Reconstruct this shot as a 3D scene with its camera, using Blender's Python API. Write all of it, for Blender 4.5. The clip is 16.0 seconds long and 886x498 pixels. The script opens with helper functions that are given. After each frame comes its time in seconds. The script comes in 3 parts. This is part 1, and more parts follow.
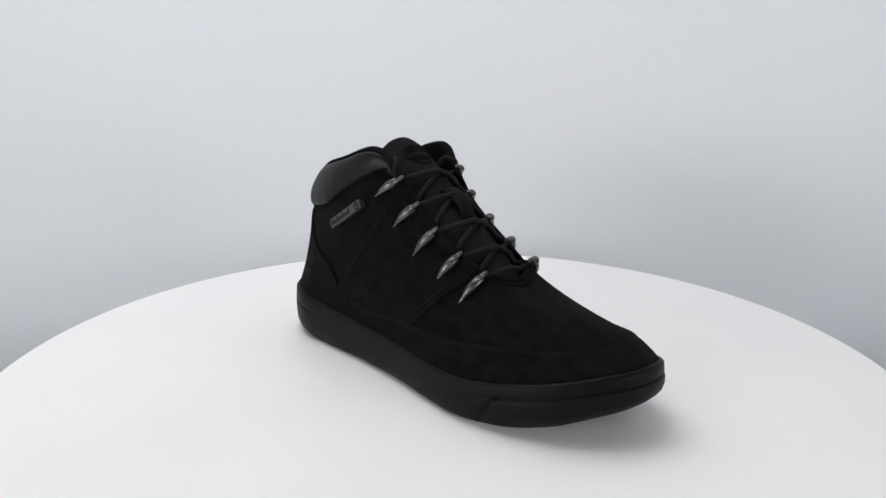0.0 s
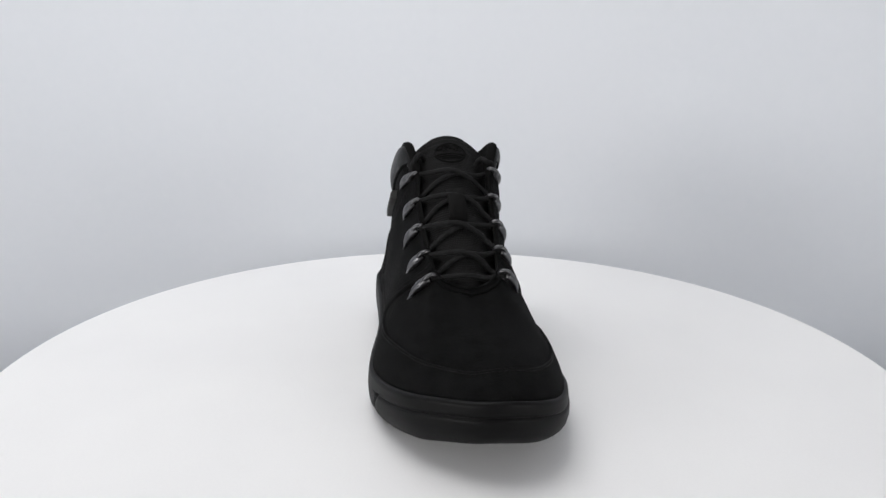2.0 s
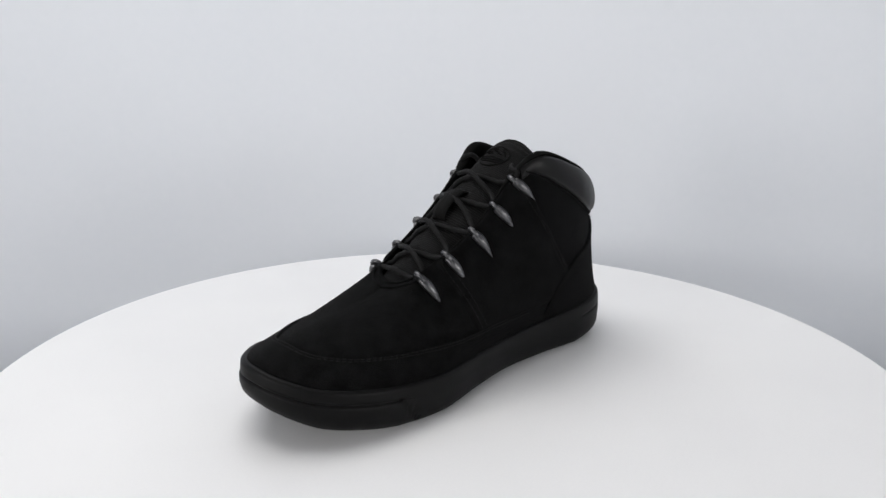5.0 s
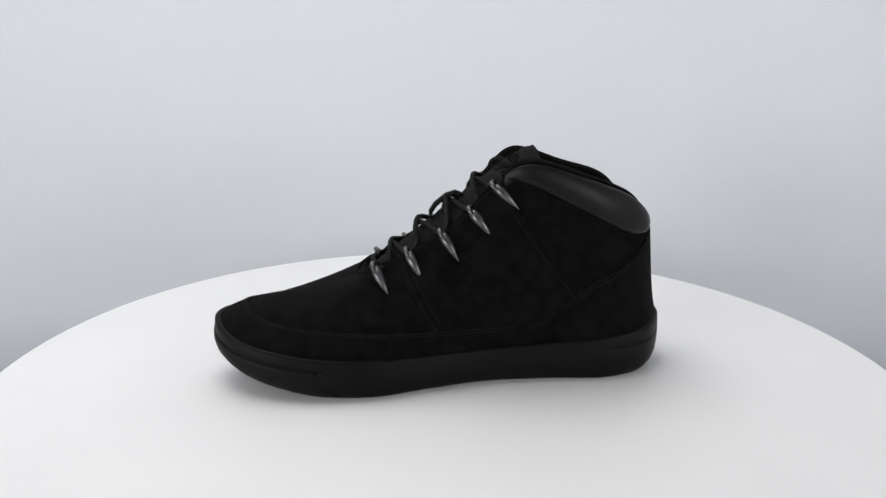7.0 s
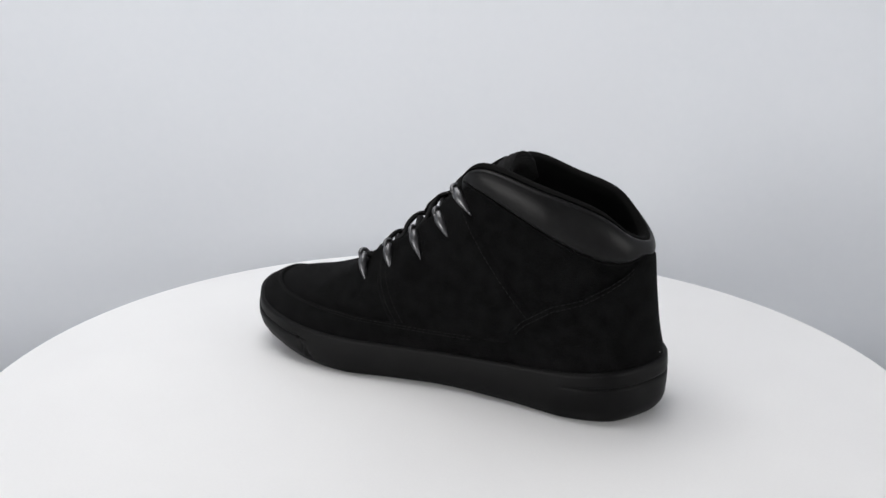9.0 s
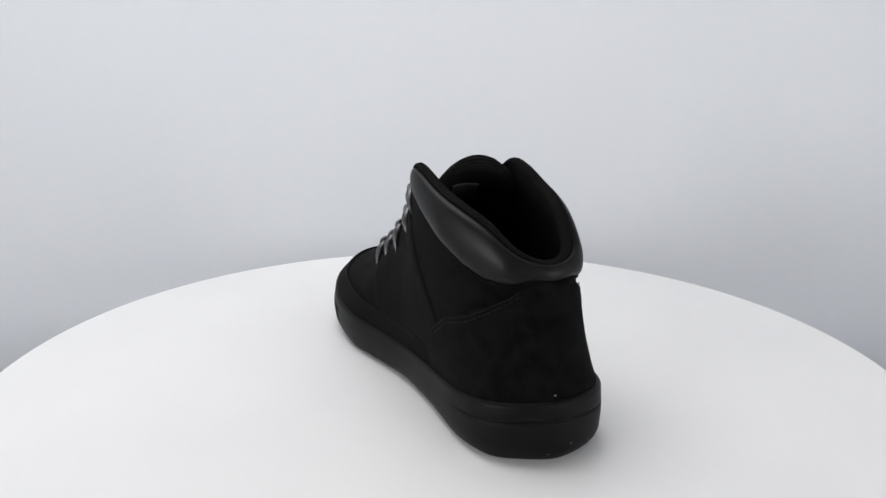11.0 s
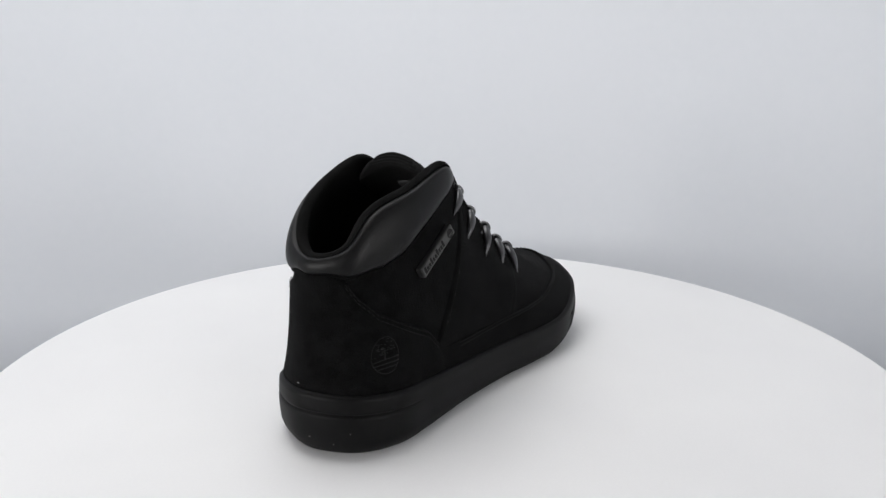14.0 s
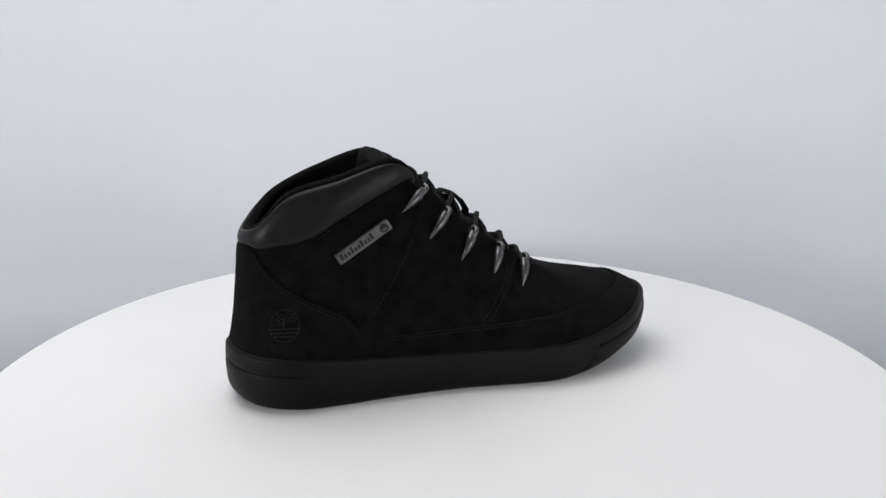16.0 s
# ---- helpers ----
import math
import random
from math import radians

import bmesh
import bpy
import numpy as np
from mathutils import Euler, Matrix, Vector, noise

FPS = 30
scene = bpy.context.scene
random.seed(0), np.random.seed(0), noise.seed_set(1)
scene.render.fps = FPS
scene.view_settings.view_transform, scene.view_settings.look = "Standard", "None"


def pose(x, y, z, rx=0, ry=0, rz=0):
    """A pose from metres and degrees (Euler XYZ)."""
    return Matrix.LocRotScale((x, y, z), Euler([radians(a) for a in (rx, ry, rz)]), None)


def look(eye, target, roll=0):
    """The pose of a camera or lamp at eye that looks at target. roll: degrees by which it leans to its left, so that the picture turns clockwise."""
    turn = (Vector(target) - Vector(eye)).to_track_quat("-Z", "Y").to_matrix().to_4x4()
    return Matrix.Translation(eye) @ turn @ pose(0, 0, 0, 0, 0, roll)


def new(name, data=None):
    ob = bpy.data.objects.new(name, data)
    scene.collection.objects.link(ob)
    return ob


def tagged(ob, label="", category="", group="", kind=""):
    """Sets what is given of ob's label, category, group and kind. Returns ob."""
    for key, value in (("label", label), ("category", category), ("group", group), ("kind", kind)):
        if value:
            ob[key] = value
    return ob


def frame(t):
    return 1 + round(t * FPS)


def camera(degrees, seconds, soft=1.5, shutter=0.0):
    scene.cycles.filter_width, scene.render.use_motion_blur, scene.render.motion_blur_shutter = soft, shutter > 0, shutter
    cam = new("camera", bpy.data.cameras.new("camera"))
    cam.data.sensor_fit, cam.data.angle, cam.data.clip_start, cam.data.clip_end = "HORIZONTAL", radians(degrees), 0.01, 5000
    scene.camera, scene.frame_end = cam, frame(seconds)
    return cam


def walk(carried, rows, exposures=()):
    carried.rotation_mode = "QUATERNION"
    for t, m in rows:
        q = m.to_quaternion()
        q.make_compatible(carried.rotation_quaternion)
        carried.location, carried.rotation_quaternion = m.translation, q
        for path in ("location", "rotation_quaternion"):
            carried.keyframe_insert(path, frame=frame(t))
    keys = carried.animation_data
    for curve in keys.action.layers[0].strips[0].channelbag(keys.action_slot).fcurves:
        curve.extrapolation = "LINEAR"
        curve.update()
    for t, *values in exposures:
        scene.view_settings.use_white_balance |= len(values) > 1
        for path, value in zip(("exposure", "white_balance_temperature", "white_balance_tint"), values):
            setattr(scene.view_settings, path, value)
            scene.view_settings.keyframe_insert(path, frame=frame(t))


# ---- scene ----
import functools

# ---- camera ----
cam = camera(62.05, 16.0)
CAM_POSE = pose(0, -0.4742, 0.2042, 75.452, 0, 0.475) @ pose(0, 0, 0, 0, 0, 0.35)
walk(cam, [(0.0, CAM_POSE), (16.0, CAM_POSE)])

# ---- world and lights ----
world = bpy.data.worlds.new("studio")
scene.world = world
world.use_nodes = True
world.node_tree.nodes["Background"].inputs[0].default_value = (0.94, 0.965, 1.0, 1)
world.node_tree.nodes["Background"].inputs[1].default_value = 0.36
scene.view_settings.exposure = 0.0


def softbox(name, eye, target, width, height, watts, colour=(1, 1, 1)):
    lamp = bpy.data.lights.new(name, "AREA")
    lamp.shape, lamp.size, lamp.size_y, lamp.energy, lamp.color = "RECTANGLE", width, height, watts, colour
    ob = new(name, lamp)
    ob.matrix_world = look(eye, target)
    return ob


softbox("top_light", (-0.28, 0.16, 1.10), (-0.03, 0.06, 0), 0.9, 0.75, 8.0, (1.0, 0.99, 0.98))
softbox("left_light", (-1.1, -0.95, 0.26), (0, 0.45, 0.10), 0.9, 0.32, 10.2, (1.0, 0.985, 0.97))
softbox("right_light", (1.1, -0.95, 0.26), (0, 0.45, 0.10), 0.9, 0.32, 6.6, (1.0, 0.985, 0.97))


# ---- materials ----
def nodes_of(name):
    mat = bpy.data.materials.new(name)
    mat.use_nodes = True
    nt = mat.node_tree
    return mat, nt, nt.nodes["Principled BSDF"]


def surface(name, low, high, rough=(0.5, 0.6), grain=900.0, blotch=25.0, bump=0.2, depth=0.0004, metal=0.0, sheen=0.0, specular=0.5, coat=0.0):
    """A node material with variation at two scales and fine relief."""
    mat, nt, bsdf = nodes_of(name)
    co = nt.nodes.new("ShaderNodeTexCoord")
    big = nt.nodes.new("ShaderNodeTexNoise")
    big.inputs["Scale"].default_value, big.inputs["Detail"].default_value = blotch, 5
    fine = nt.nodes.new("ShaderNodeTexNoise")
    fine.inputs["Scale"].default_value, fine.inputs["Detail"].default_value = grain, 3
    mixer = nt.nodes.new("ShaderNodeMath")
    mixer.operation = "MULTIPLY_ADD"
    mixer.inputs[1].default_value = 0.35
    ramp = nt.nodes.new("ShaderNodeValToRGB")
    ramp.color_ramp.elements[0].position, ramp.color_ramp.elements[1].position = 0.45, 0.85
    ramp.color_ramp.elements[0].color, ramp.color_ramp.elements[1].color = (*low, 1), (*high, 1)
    span = nt.nodes.new("ShaderNodeMapRange")
    span.inputs["To Min"].default_value, span.inputs["To Max"].default_value = rough
    relief = nt.nodes.new("ShaderNodeBump")
    relief.inputs["Strength"].default_value, relief.inputs["Distance"].default_value = bump, depth
    lk = nt.links.new
    lk(co.outputs["Object"], big.inputs["Vector"])
    lk(co.outputs["Object"], fine.inputs["Vector"])
    lk(fine.outputs["Fac"], mixer.inputs[0])
    lk(big.outputs["Fac"], mixer.inputs[2])
    lk(mixer.outputs[0], ramp.inputs["Fac"])
    lk(ramp.outputs["Color"], bsdf.inputs["Base Color"])
    lk(big.outputs["Fac"], span.inputs["Value"])
    lk(span.outputs["Result"], bsdf.inputs["Roughness"])
    lk(fine.outputs["Fac"], relief.inputs["Height"])
    lk(relief.outputs["Normal"], bsdf.inputs["Normal"])
    bsdf.inputs["Metallic"].default_value = metal
    bsdf.inputs["Sheen Weight"].default_value = sheen
    bsdf.inputs["Specular IOR Level"].default_value = specular
    bsdf.inputs["Coat Weight"].default_value = coat
    return mat


def woven(name, low, high, scale, depth=0.0005):
    """Knitted black mesh: two crossed sets of ribs."""
    mat, nt, bsdf = nodes_of(name)
    lk = nt.links.new
    co = nt.nodes.new("ShaderNodeTexCoord")
    waves = []
    for axis in ("X", "Y"):
        w = nt.nodes.new("ShaderNodeTexWave")
        w.bands_direction = axis
        w.inputs["Scale"].default_value, w.inputs["Distortion"].default_value = scale, 0.6
        lk(co.outputs["UV"], w.inputs["Vector"])
        waves.append(w)
    mul = nt.nodes.new("ShaderNodeMath")
    mul.operation = "MULTIPLY"
    lk(waves[0].outputs["Fac"], mul.inputs[0])
    lk(waves[1].outputs["Fac"], mul.inputs[1])
    ramp = nt.nodes.new("ShaderNodeValToRGB")
    ramp.color_ramp.elements[0].color, ramp.color_ramp.elements[1].color = (*low, 1), (*high, 1)
    relief = nt.nodes.new("ShaderNodeBump")
    relief.inputs["Strength"].default_value, relief.inputs["Distance"].default_value = 0.7, depth
    lk(mul.outputs[0], ramp.inputs["Fac"])
    lk(mul.outputs[0], relief.inputs["Height"])
    lk(ramp.outputs["Color"], bsdf.inputs["Base Color"])
    lk(relief.outputs["Normal"], bsdf.inputs["Normal"])
    bsdf.inputs["Roughness"].default_value = 0.85
    bsdf.inputs["Specular IOR Level"].default_value = 0.12
    return mat


NUBUCK = surface("black_nubuck", (0.0014, 0.0014, 0.0015), (0.0056, 0.0057, 0.0060), (0.70, 0.84), 1400, 120, 0.9, 0.0010, sheen=0.010, specular=0.035)
LEATHER = surface("black_smooth_leather", (0.0030, 0.0030, 0.0033), (0.0056, 0.0056, 0.0060), (0.35, 0.45), 1500, 60, 0.25, 0.0003, specular=0.17)
RUBBER = surface("black_rubber", (0.0018, 0.0018, 0.0020), (0.0036, 0.0036, 0.0039), (0.44, 0.56), 1200, 25, 0.10, 0.0002, specular=0.11)
TREAD = surface("black_tread_rubber", (0.003, 0.003, 0.003), (0.006, 0.006, 0.006), (0.7, 0.8), 900, 30, 0.2, 0.0003, specular=0.12)
TEXTILE = surface("black_lining_textile", (0.0034, 0.0034, 0.0034), (0.0066, 0.0066, 0.0066), (0.9, 1.0), 2500, 60, 0.4, 0.0004, specular=0.06)
KNIT = woven("black_tongue_mesh", (0.0026, 0.0026, 0.0026), (0.0270, 0.0270, 0.0280), 44.0)
WEBBING = surface("black_webbing", (0.003, 0.003, 0.003), (0.006, 0.006, 0.006), (0.8, 0.9), 2500, 80, 0.4, 0.0003, specular=0.1)
CORD = surface("black_lace_cord", (0.0036, 0.0036, 0.0038), (0.0105, 0.0105, 0.0110), (0.7, 0.8), 2200, 300, 0.5, 0.0004, specular=0.14)
THREAD = surface("black_thread", (0.003, 0.003, 0.003), (0.008, 0.008, 0.008), (0.6, 0.7), 2000, 200, 0.2, 0.0002, specular=0.15)
GUNMETAL = surface("gunmetal", (0.070, 0.070, 0.074), (0.125, 0.125, 0.130), (0.27, 0.38), 1500, 120, 0.08, 0.0002, metal=0.9)
PLATE = surface("grey_plate_metal", (0.060, 0.060, 0.059), (0.095, 0.095, 0.093), (0.40, 0.50), 1500, 160, 0.1, 0.0002, metal=0.8, specular=0.3)
PLATE_INK = surface("plate_ink", (0.010, 0.010, 0.010), (0.016, 0.016, 0.016), (0.7, 0.8), 1200, 90, 0.1, 0.0002, specular=0.2)
EMBOSS = surface("pressed_mark", (0.0035, 0.0035, 0.0035), (0.009, 0.009, 0.009), (0.48, 0.60), 1200, 260, 0.3, 0.0003, specular=0.15)
LINT = surface("pale_lint", (0.16, 0.16, 0.16), (0.24, 0.24, 0.24), (0.8, 0.9), 900, 90, 0.2, 0.0002)
LABEL = surface("dark_grey_label", (0.013, 0.013, 0.014), (0.022, 0.022, 0.023), (0.5, 0.6), 1500, 120, 0.2, 0.0002)
LAMINATE = surface("white_laminate", (0.80, 0.80, 0.81), (0.84, 0.84, 0.845), (0.45, 0.55), 700, 6, 0.03, 0.0002, specular=0.4)
PAPER = surface("white_backdrop_paper", (0.674, 0.701, 0.744), (0.702, 0.724, 0.764), (0.85, 0.92), 90, 2.5, 0.02, 0.0003, specular=0.1)
BOUNCE_WHITE = surface("white_bounce_paint", (0.78, 0.78, 0.78), (0.82, 0.82, 0.82), (0.8, 0.9), 60, 2.0, 0.05, 0.0004, specular=0.2)
STEEL = surface("painted_steel", (0.05, 0.05, 0.05), (0.07, 0.07, 0.07), (0.5, 0.6), 400, 20, 0.05, 0.0002)
TABLETOP = surface("pale_table_top", (0.60, 0.60, 0.61), (0.66, 0.66, 0.67), (0.6, 0.7), 300, 8, 0.05, 0.0002)


# ---- mesh helpers ----
def part(name, bm, material, parent=None, label="", smooth=True):
    me = bpy.data.meshes.new(name)
    if smooth:
        for f in bm.faces:
            f.smooth = True
    bm.to_mesh(me)
    bm.free()
    me.materials.append(material)
    ob = new(name, me)
    if parent is not None:
        ob.parent = parent
    if label:
        tagged(ob, label)
    if name in ("stitching", "tread"):
        tagged(ob, kind="stuff")
    return ob


def empty(name, m=None):
    ob = new(name)
    ob.empty_display_size = 0.02
    if m is not None:
        ob.matrix_world = m
    return ob


def sheet(bm, rows, close_u=False, close_v=False, flip=False):
    """Quads over rows of points; gives UVs in metres along the rows."""
    uvl = bm.loops.layers.uv.verify()
    grid = [[bm.verts.new(p) for p in r] for r in rows]
    n, m = len(grid), len(grid[0])
    for i in range(n if close_u else n - 1):
        for j in range(m if close_v else m - 1):
            idx = [(i, j), (i + 1, j), (i + 1, j + 1), (i, j + 1)]
            if flip:
                idx.reverse()
            f = bm.faces.new([grid[a % n][b % m] for a, b in idx])
            for loop, (a, b) in zip(f.loops, idx):
                loop[uvl].uv = (a / n, b / m)
    return grid


def tube(bm, pts, radii, seg=10, flat=1.0, up=None, caps=True):
    """A tube along pts; flat squashes it along its second axis."""
    pts = [Vector(p) for p in pts]
    rows = []
    ref = Vector(up) if up is not None else Vector((0.13, 0.21, 1.0))
    for i, p in enumerate(pts):
        d = (pts[min(i + 1, len(pts) - 1)] - pts[max(i - 1, 0)]).normalized()
        a = d.cross(ref).normalized()
        b = a.cross(d).normalized()
        r = radii[i] if hasattr(radii, "__len__") else radii
        rows.append([p + a * (math.cos(2 * math.pi * k / seg) * r) + b * (math.sin(2 * math.pi * k / seg) * r * flat) for k in range(seg)])
    grid = sheet(bm, rows, close_v=True)
    if caps:
        bm.faces.new(list(reversed(grid[0])))
        bm.faces.new(grid[-1])
    return grid


def smooth_path(keys, steps):
    """Catmull-Rom path through the keys."""
    k = [Vector(p) for p in keys]
    k = [2 * k[0] - k[1], *k, 2 * k[-1] - k[-2]]
    out = []
    for i in range(1, len(k) - 2):
        for s in range(steps):
            t = s / steps
            a, b, c, d = k[i - 1], k[i], k[i + 1], k[i + 2]
            out.append(0.5 * (2 * b + (c - a) * t + (2 * a - 5 * b + 4 * c - d) * t * t + (3 * b - a - 3 * c + d) * t ** 3))
    out.append(k[-2])
    return out


def ring_value(values, u):
    """Periodic cubic through evenly spaced values, at u in stations."""
    n = len(values)
    i = math.floor(u)
    t = u - i
    a, b, c, d = (np.asarray(values[(i + k) % n], float) for k in (-1, 0, 1, 2))
    return 0.5 * (2 * b + (c - a) * t + (2 * a - 5 * b + 4 * c - d) * t * t + (3 * b - a - 3 * c + d) * t ** 3)


def ramp_value(keys, x):
    return float(np.interp(x, [k[0] for k in keys], [k[1] for k in keys]))


# ---- the booth: curved white wall, floor, and an added unseen shell with ceiling ----
def booth():
    bm = bmesh.new()
    prof = [(0.43, -0.20), (0.43, -0.1), (0.43, 0.1), (0.43, 0.5), (0.43, 1.4)]
    rows = []
    for a in np.linspace(math.radians(-15), math.radians(195), 97):
        c, s = math.cos(a), math.sin(a)
        rows.append([(r * 2.0 * c, r * s + 0.03, z) for r, z in prof] + [((r + 0.01) * 2.0 * c, (r + 0.01) * s + 0.03, z) for r, z in reversed(prof)])
    sheet(bm, rows, close_v=True)
    wall = part("wall_backdrop", bm, PAPER)
    tagged(wall, "curved seamless white paper backdrop behind the turntable", "backdrop", kind="structure")
    # unseen white walls and ceiling, added to enclose the set and bounce light
    for name, at, size in (("wall_north", (0, 1.35, 0.9), (3.2, 0.1, 2.4)), ("wall_south", (0, -1.95, 0.9), (3.2, 0.1, 2.4)),
                           ("wall_west", (-1.55, -0.3, 0.9), (0.1, 3.2, 2.4)), ("wall_east", (1.55, -0.3, 0.9), (0.1, 3.2, 2.4)), ("ceiling", (0, -0.3, 2.15), (3.2, 3.4, 0.1))):
        bm = bmesh.new()
        bmesh.ops.create_cube(bm, size=1, matrix=Matrix.LocRotScale(at, None, size))
        ob = part(name, bm, BOUNCE_WHITE, smooth=False)
        tagged(ob, "plain white painted " + ("ceiling added out of view to bounce light" if name == "ceiling" else "wall added out of view to bounce light"), name.split("_")[0], kind="structure")
    bm = bmesh.new()
    bmesh.ops.create_cube(bm, size=1, matrix=Matrix.LocRotScale((0, -0.3, -0.23), None, (3.2, 3.4, 0.06)))
    fl = part("floor", bm, TABLETOP, smooth=False)
    tagged(fl, "plain pale grey studio table top under the turntable", "floor", kind="structure")


booth()


# ---- turntable ----
def turntable():
    root = empty("turntable")
    tagged(root, "round glossy white photo turntable with a shoe on it", "turntable")
    bm = bmesh.new()
    prof = [(0.0, 0.0), (0.15, 0.0), (0.2975, 0.0), (0.2993, -0.0007), (0.30, -0.0025), (0.30, -0.0155), (0.2985, -0.018), (0.15, -0.018), (0.0, -0.018)]
    rows = [[(r * math.cos(a), r * math.sin(a), z) for r, z in prof[1:-1]] for a in np.linspace(0, 2 * math.pi, 192, endpoint=False)]
    grid = sheet(bm, rows, close_u=True)
    bm.faces.new([g[0] for g in grid])
    bm.faces.new([g[-1] for g in reversed(grid)])
    for f in bm.faces:
        f.smooth = False
    bmesh.ops.recalc_face_normals(bm, faces=bm.faces)
    part("plate", bm, LAMINATE, root, smooth=False)
    bm = bmesh.new()
    bmesh.ops.create_cone(bm, cap_ends=True, segments=96, radius1=0.13, radius2=0.12, depth=0.1815, matrix=Matrix.Translation((0, 0, -0.018 - 0.09075)))
    part("base", bm, STEEL, root, "dark painted round drive base", smooth=False)
    return root


TABLE = turntable()

# ---- the boot: its plan outline, sole heights and opening, station by station from the heel along the outer side to the toe and back ----
OUTLINE = ((-0.1472, -0.001), (-0.138, -0.027), (-0.115, -0.0410), (-0.085, -0.0430), (-0.045, -0.0445), (-0.005, -0.0485), (0.035, -0.0556), (0.065, -0.0582),
           (0.095, -0.0530), (0.121, -0.0425), (0.1388, -0.0270), (0.1510, -0.0100), (0.1535, 0.0070), (0.1475, 0.0245), (0.1325, 0.0398), (0.108, 0.0503),
           (0.08, 0.0550), (0.05, 0.0545), (0.015, 0.047), (-0.02, 0.0410), (-0.06, 0.040), (-0.1, 0.0410), (-0.125, 0.0355), (-0.14, 0.020))
SOLE_TOP = (0.037, 0.036, 0.034, 0.031, 0.028, 0.0265, 0.0255, 0.0266, 0.0308, 0.0362, 0.0403, 0.0428, 0.0432, 0.0398, 0.0345, 0.0303, 0.027, 0.0258, 0.025, 0.0252, 0.027, 0.030, 0.0335, 0.0355)
SOLE_LOW = (0.002, 0.0018, 0.0005, 0.0, 0.0005, 0.0006, 0.0003, 0.0, 0.0018, 0.0070, 0.0125, 0.0160, 0.0165, 0.013, 0.0075, 0.0025, 0.0, 0.0003, 0.001, 0.0015, 0.001, 0.0, 0.0005, 0.0018)
OPENING = ((-0.131, 0.002, 0.1045), (-0.1245, -0.0135, 0.1095), (-0.1075, -0.0185, 0.1268), (-0.080, -0.0235, 0.1355), (-0.046, -0.024, 0.1445), (-0.025, -0.0195, 0.129),
           (-0.007, -0.019, 0.112), (0.012, -0.0185, 0.097), (0.031, -0.017, 0.085), (0.045, -0.0135, 0.077), (0.052, -0.007, 0.073), (0.0545, 0.001, 0.0710),
           (0.0548, 0.004, 0.0710), (0.0545, 0.008, 0.0714), (0.0525, 0.0145, 0.0730), (0.047, 0.0215, 0.0775), (0.030, 0.0255, 0.0865), (0.010, 0.028, 0.0985),
           (-0.007, 0.029, 0.1125), (-0.022, 0.032, 0.129), (-0.043, 0.0400, 0.1438), (-0.080, 0.0390, 0.134), (-0.110, 0.0285, 0.122), (-0.125, 0.0168, 0.109))
BULGE_LOW = (-0.6, -2.2, -2.4, -0.6, 1.0, 0.0, -1.0, -1.5, -1.0, -0.8, 0.2, 1.8, 3.4, 5.2, 5.2, 4.0, 2.4, 2.5, 3.5, 4.5, 4.0, 1.2, -1.3, -0.8)
BULGE_HIGH = (0.4, -1.2, -1.2, 0.8, 0.5, -2.0, -4.5, -5.5, -4.0, -1.0, -0.2, -0.6, -0.6, 0.4, 1.5, 0.8, -1.0, 0.2, 2.5, 4.0, 4.0, 2.2, 0.0, 0.4)
N = 24


def outward(u):
    d = ring_value(OUTLINE, u + 0.05) - ring_value(OUTLINE, u - 0.05)
    d /= np.hypot(*d)
    return np.array((d[1], -d[0])) * -1.0 if d[1] * ring_value(OUTLINE, u)[0] - d[0] * ring_value(OUTLINE, u)[1] < 0 else np.array((d[1], -d[0]))


@functools.lru_cache(maxsize=None)
def station(u):
    """What the upper needs at one place along the stations: foot, way up, outward way, two swellings."""
    o = outward(u)
    b = np.array((*(ring_value(OUTLINE, u) - o * 0.0042), float(ring_value(SOLE_TOP, u)) - 0.002))
    d = ring_value(OPENING, u) - b
    w = np.array((o[0], o[1], 0.0))
    side = w - d * (w @ d) / (d @ d)
    side /= np.linalg.norm(side)
    return b, d, side, float(ring_value(BULGE_LOW, u)) * 0.001, float(ring_value(BULGE_HIGH, u)) * 0.001, o


def upper(u, v):
    """A point of the upper: u along the stations, v from the sole (0) to the edge of the opening (1)."""
    b, d, side, b1, b2, _ = station(round(u, 6))
    l1, l2 = 13.5 * v * (v - 2 / 3) * (v - 1), -13.5 * v * (v - 1 / 3) * (v - 1)
    return b + d * v + side * (b1 * l1 + b2 * l2)


def upper_normal(u, v):
    e = 0.02
    du = upper(u + e, v) - upper(u - e, v)
    dv = upper(u, min(v + e, 1)) - upper(u, max(v - e, 0))
    n = np.cross(du, dv)
    n /= max(np.linalg.norm(n), 1e-9)
    o = station(round(u, 6))[5]
    return n if n[0] * o[0] + n[1] * o[1] + 0.6 * n[2] > 0 else -n


def on_upper(u, v, h=0.0):
    return Vector(upper(u, v) + upper_normal(u, v) * h)


def patch(bm, place, nu, nv, thick, pad=0.0, extra=None, edge=14.0):
    """A panel laid on the upper: place(s, r) gives (u, v); its rim is turned down, pad swells its middle."""
    def lift(s):
        return min(1.0, min(s, 1 - s) * edge) ** 0.5
    rows = []
    for i in range(nu + 1):
        s = i / nu
        s = 0.5 - 0.5 * math.cos(math.pi * s) if nu < 12 else s
        row = []
        for j in range(nv + 1):
            r = 0.5 - 0.5 * math.cos(math.pi * j / nv)
            u, v = place(s, r)
            h = -0.0004 + (thick + 0.0004) * min(lift(s), lift(r)) + pad * (4 * r * (1 - r)) ** 0.5 * (min(1.0, (1 - place(s, 0)[1]) / 0.24) if pad else 0.0)
            h += extra(u, v) if extra else 0.0
            row.append(on_upper(u, v, h))
        rows.append(row)
    sheet(bm, rows)
    bmesh.ops.recalc_face_normals(bm, faces=bm.faces)


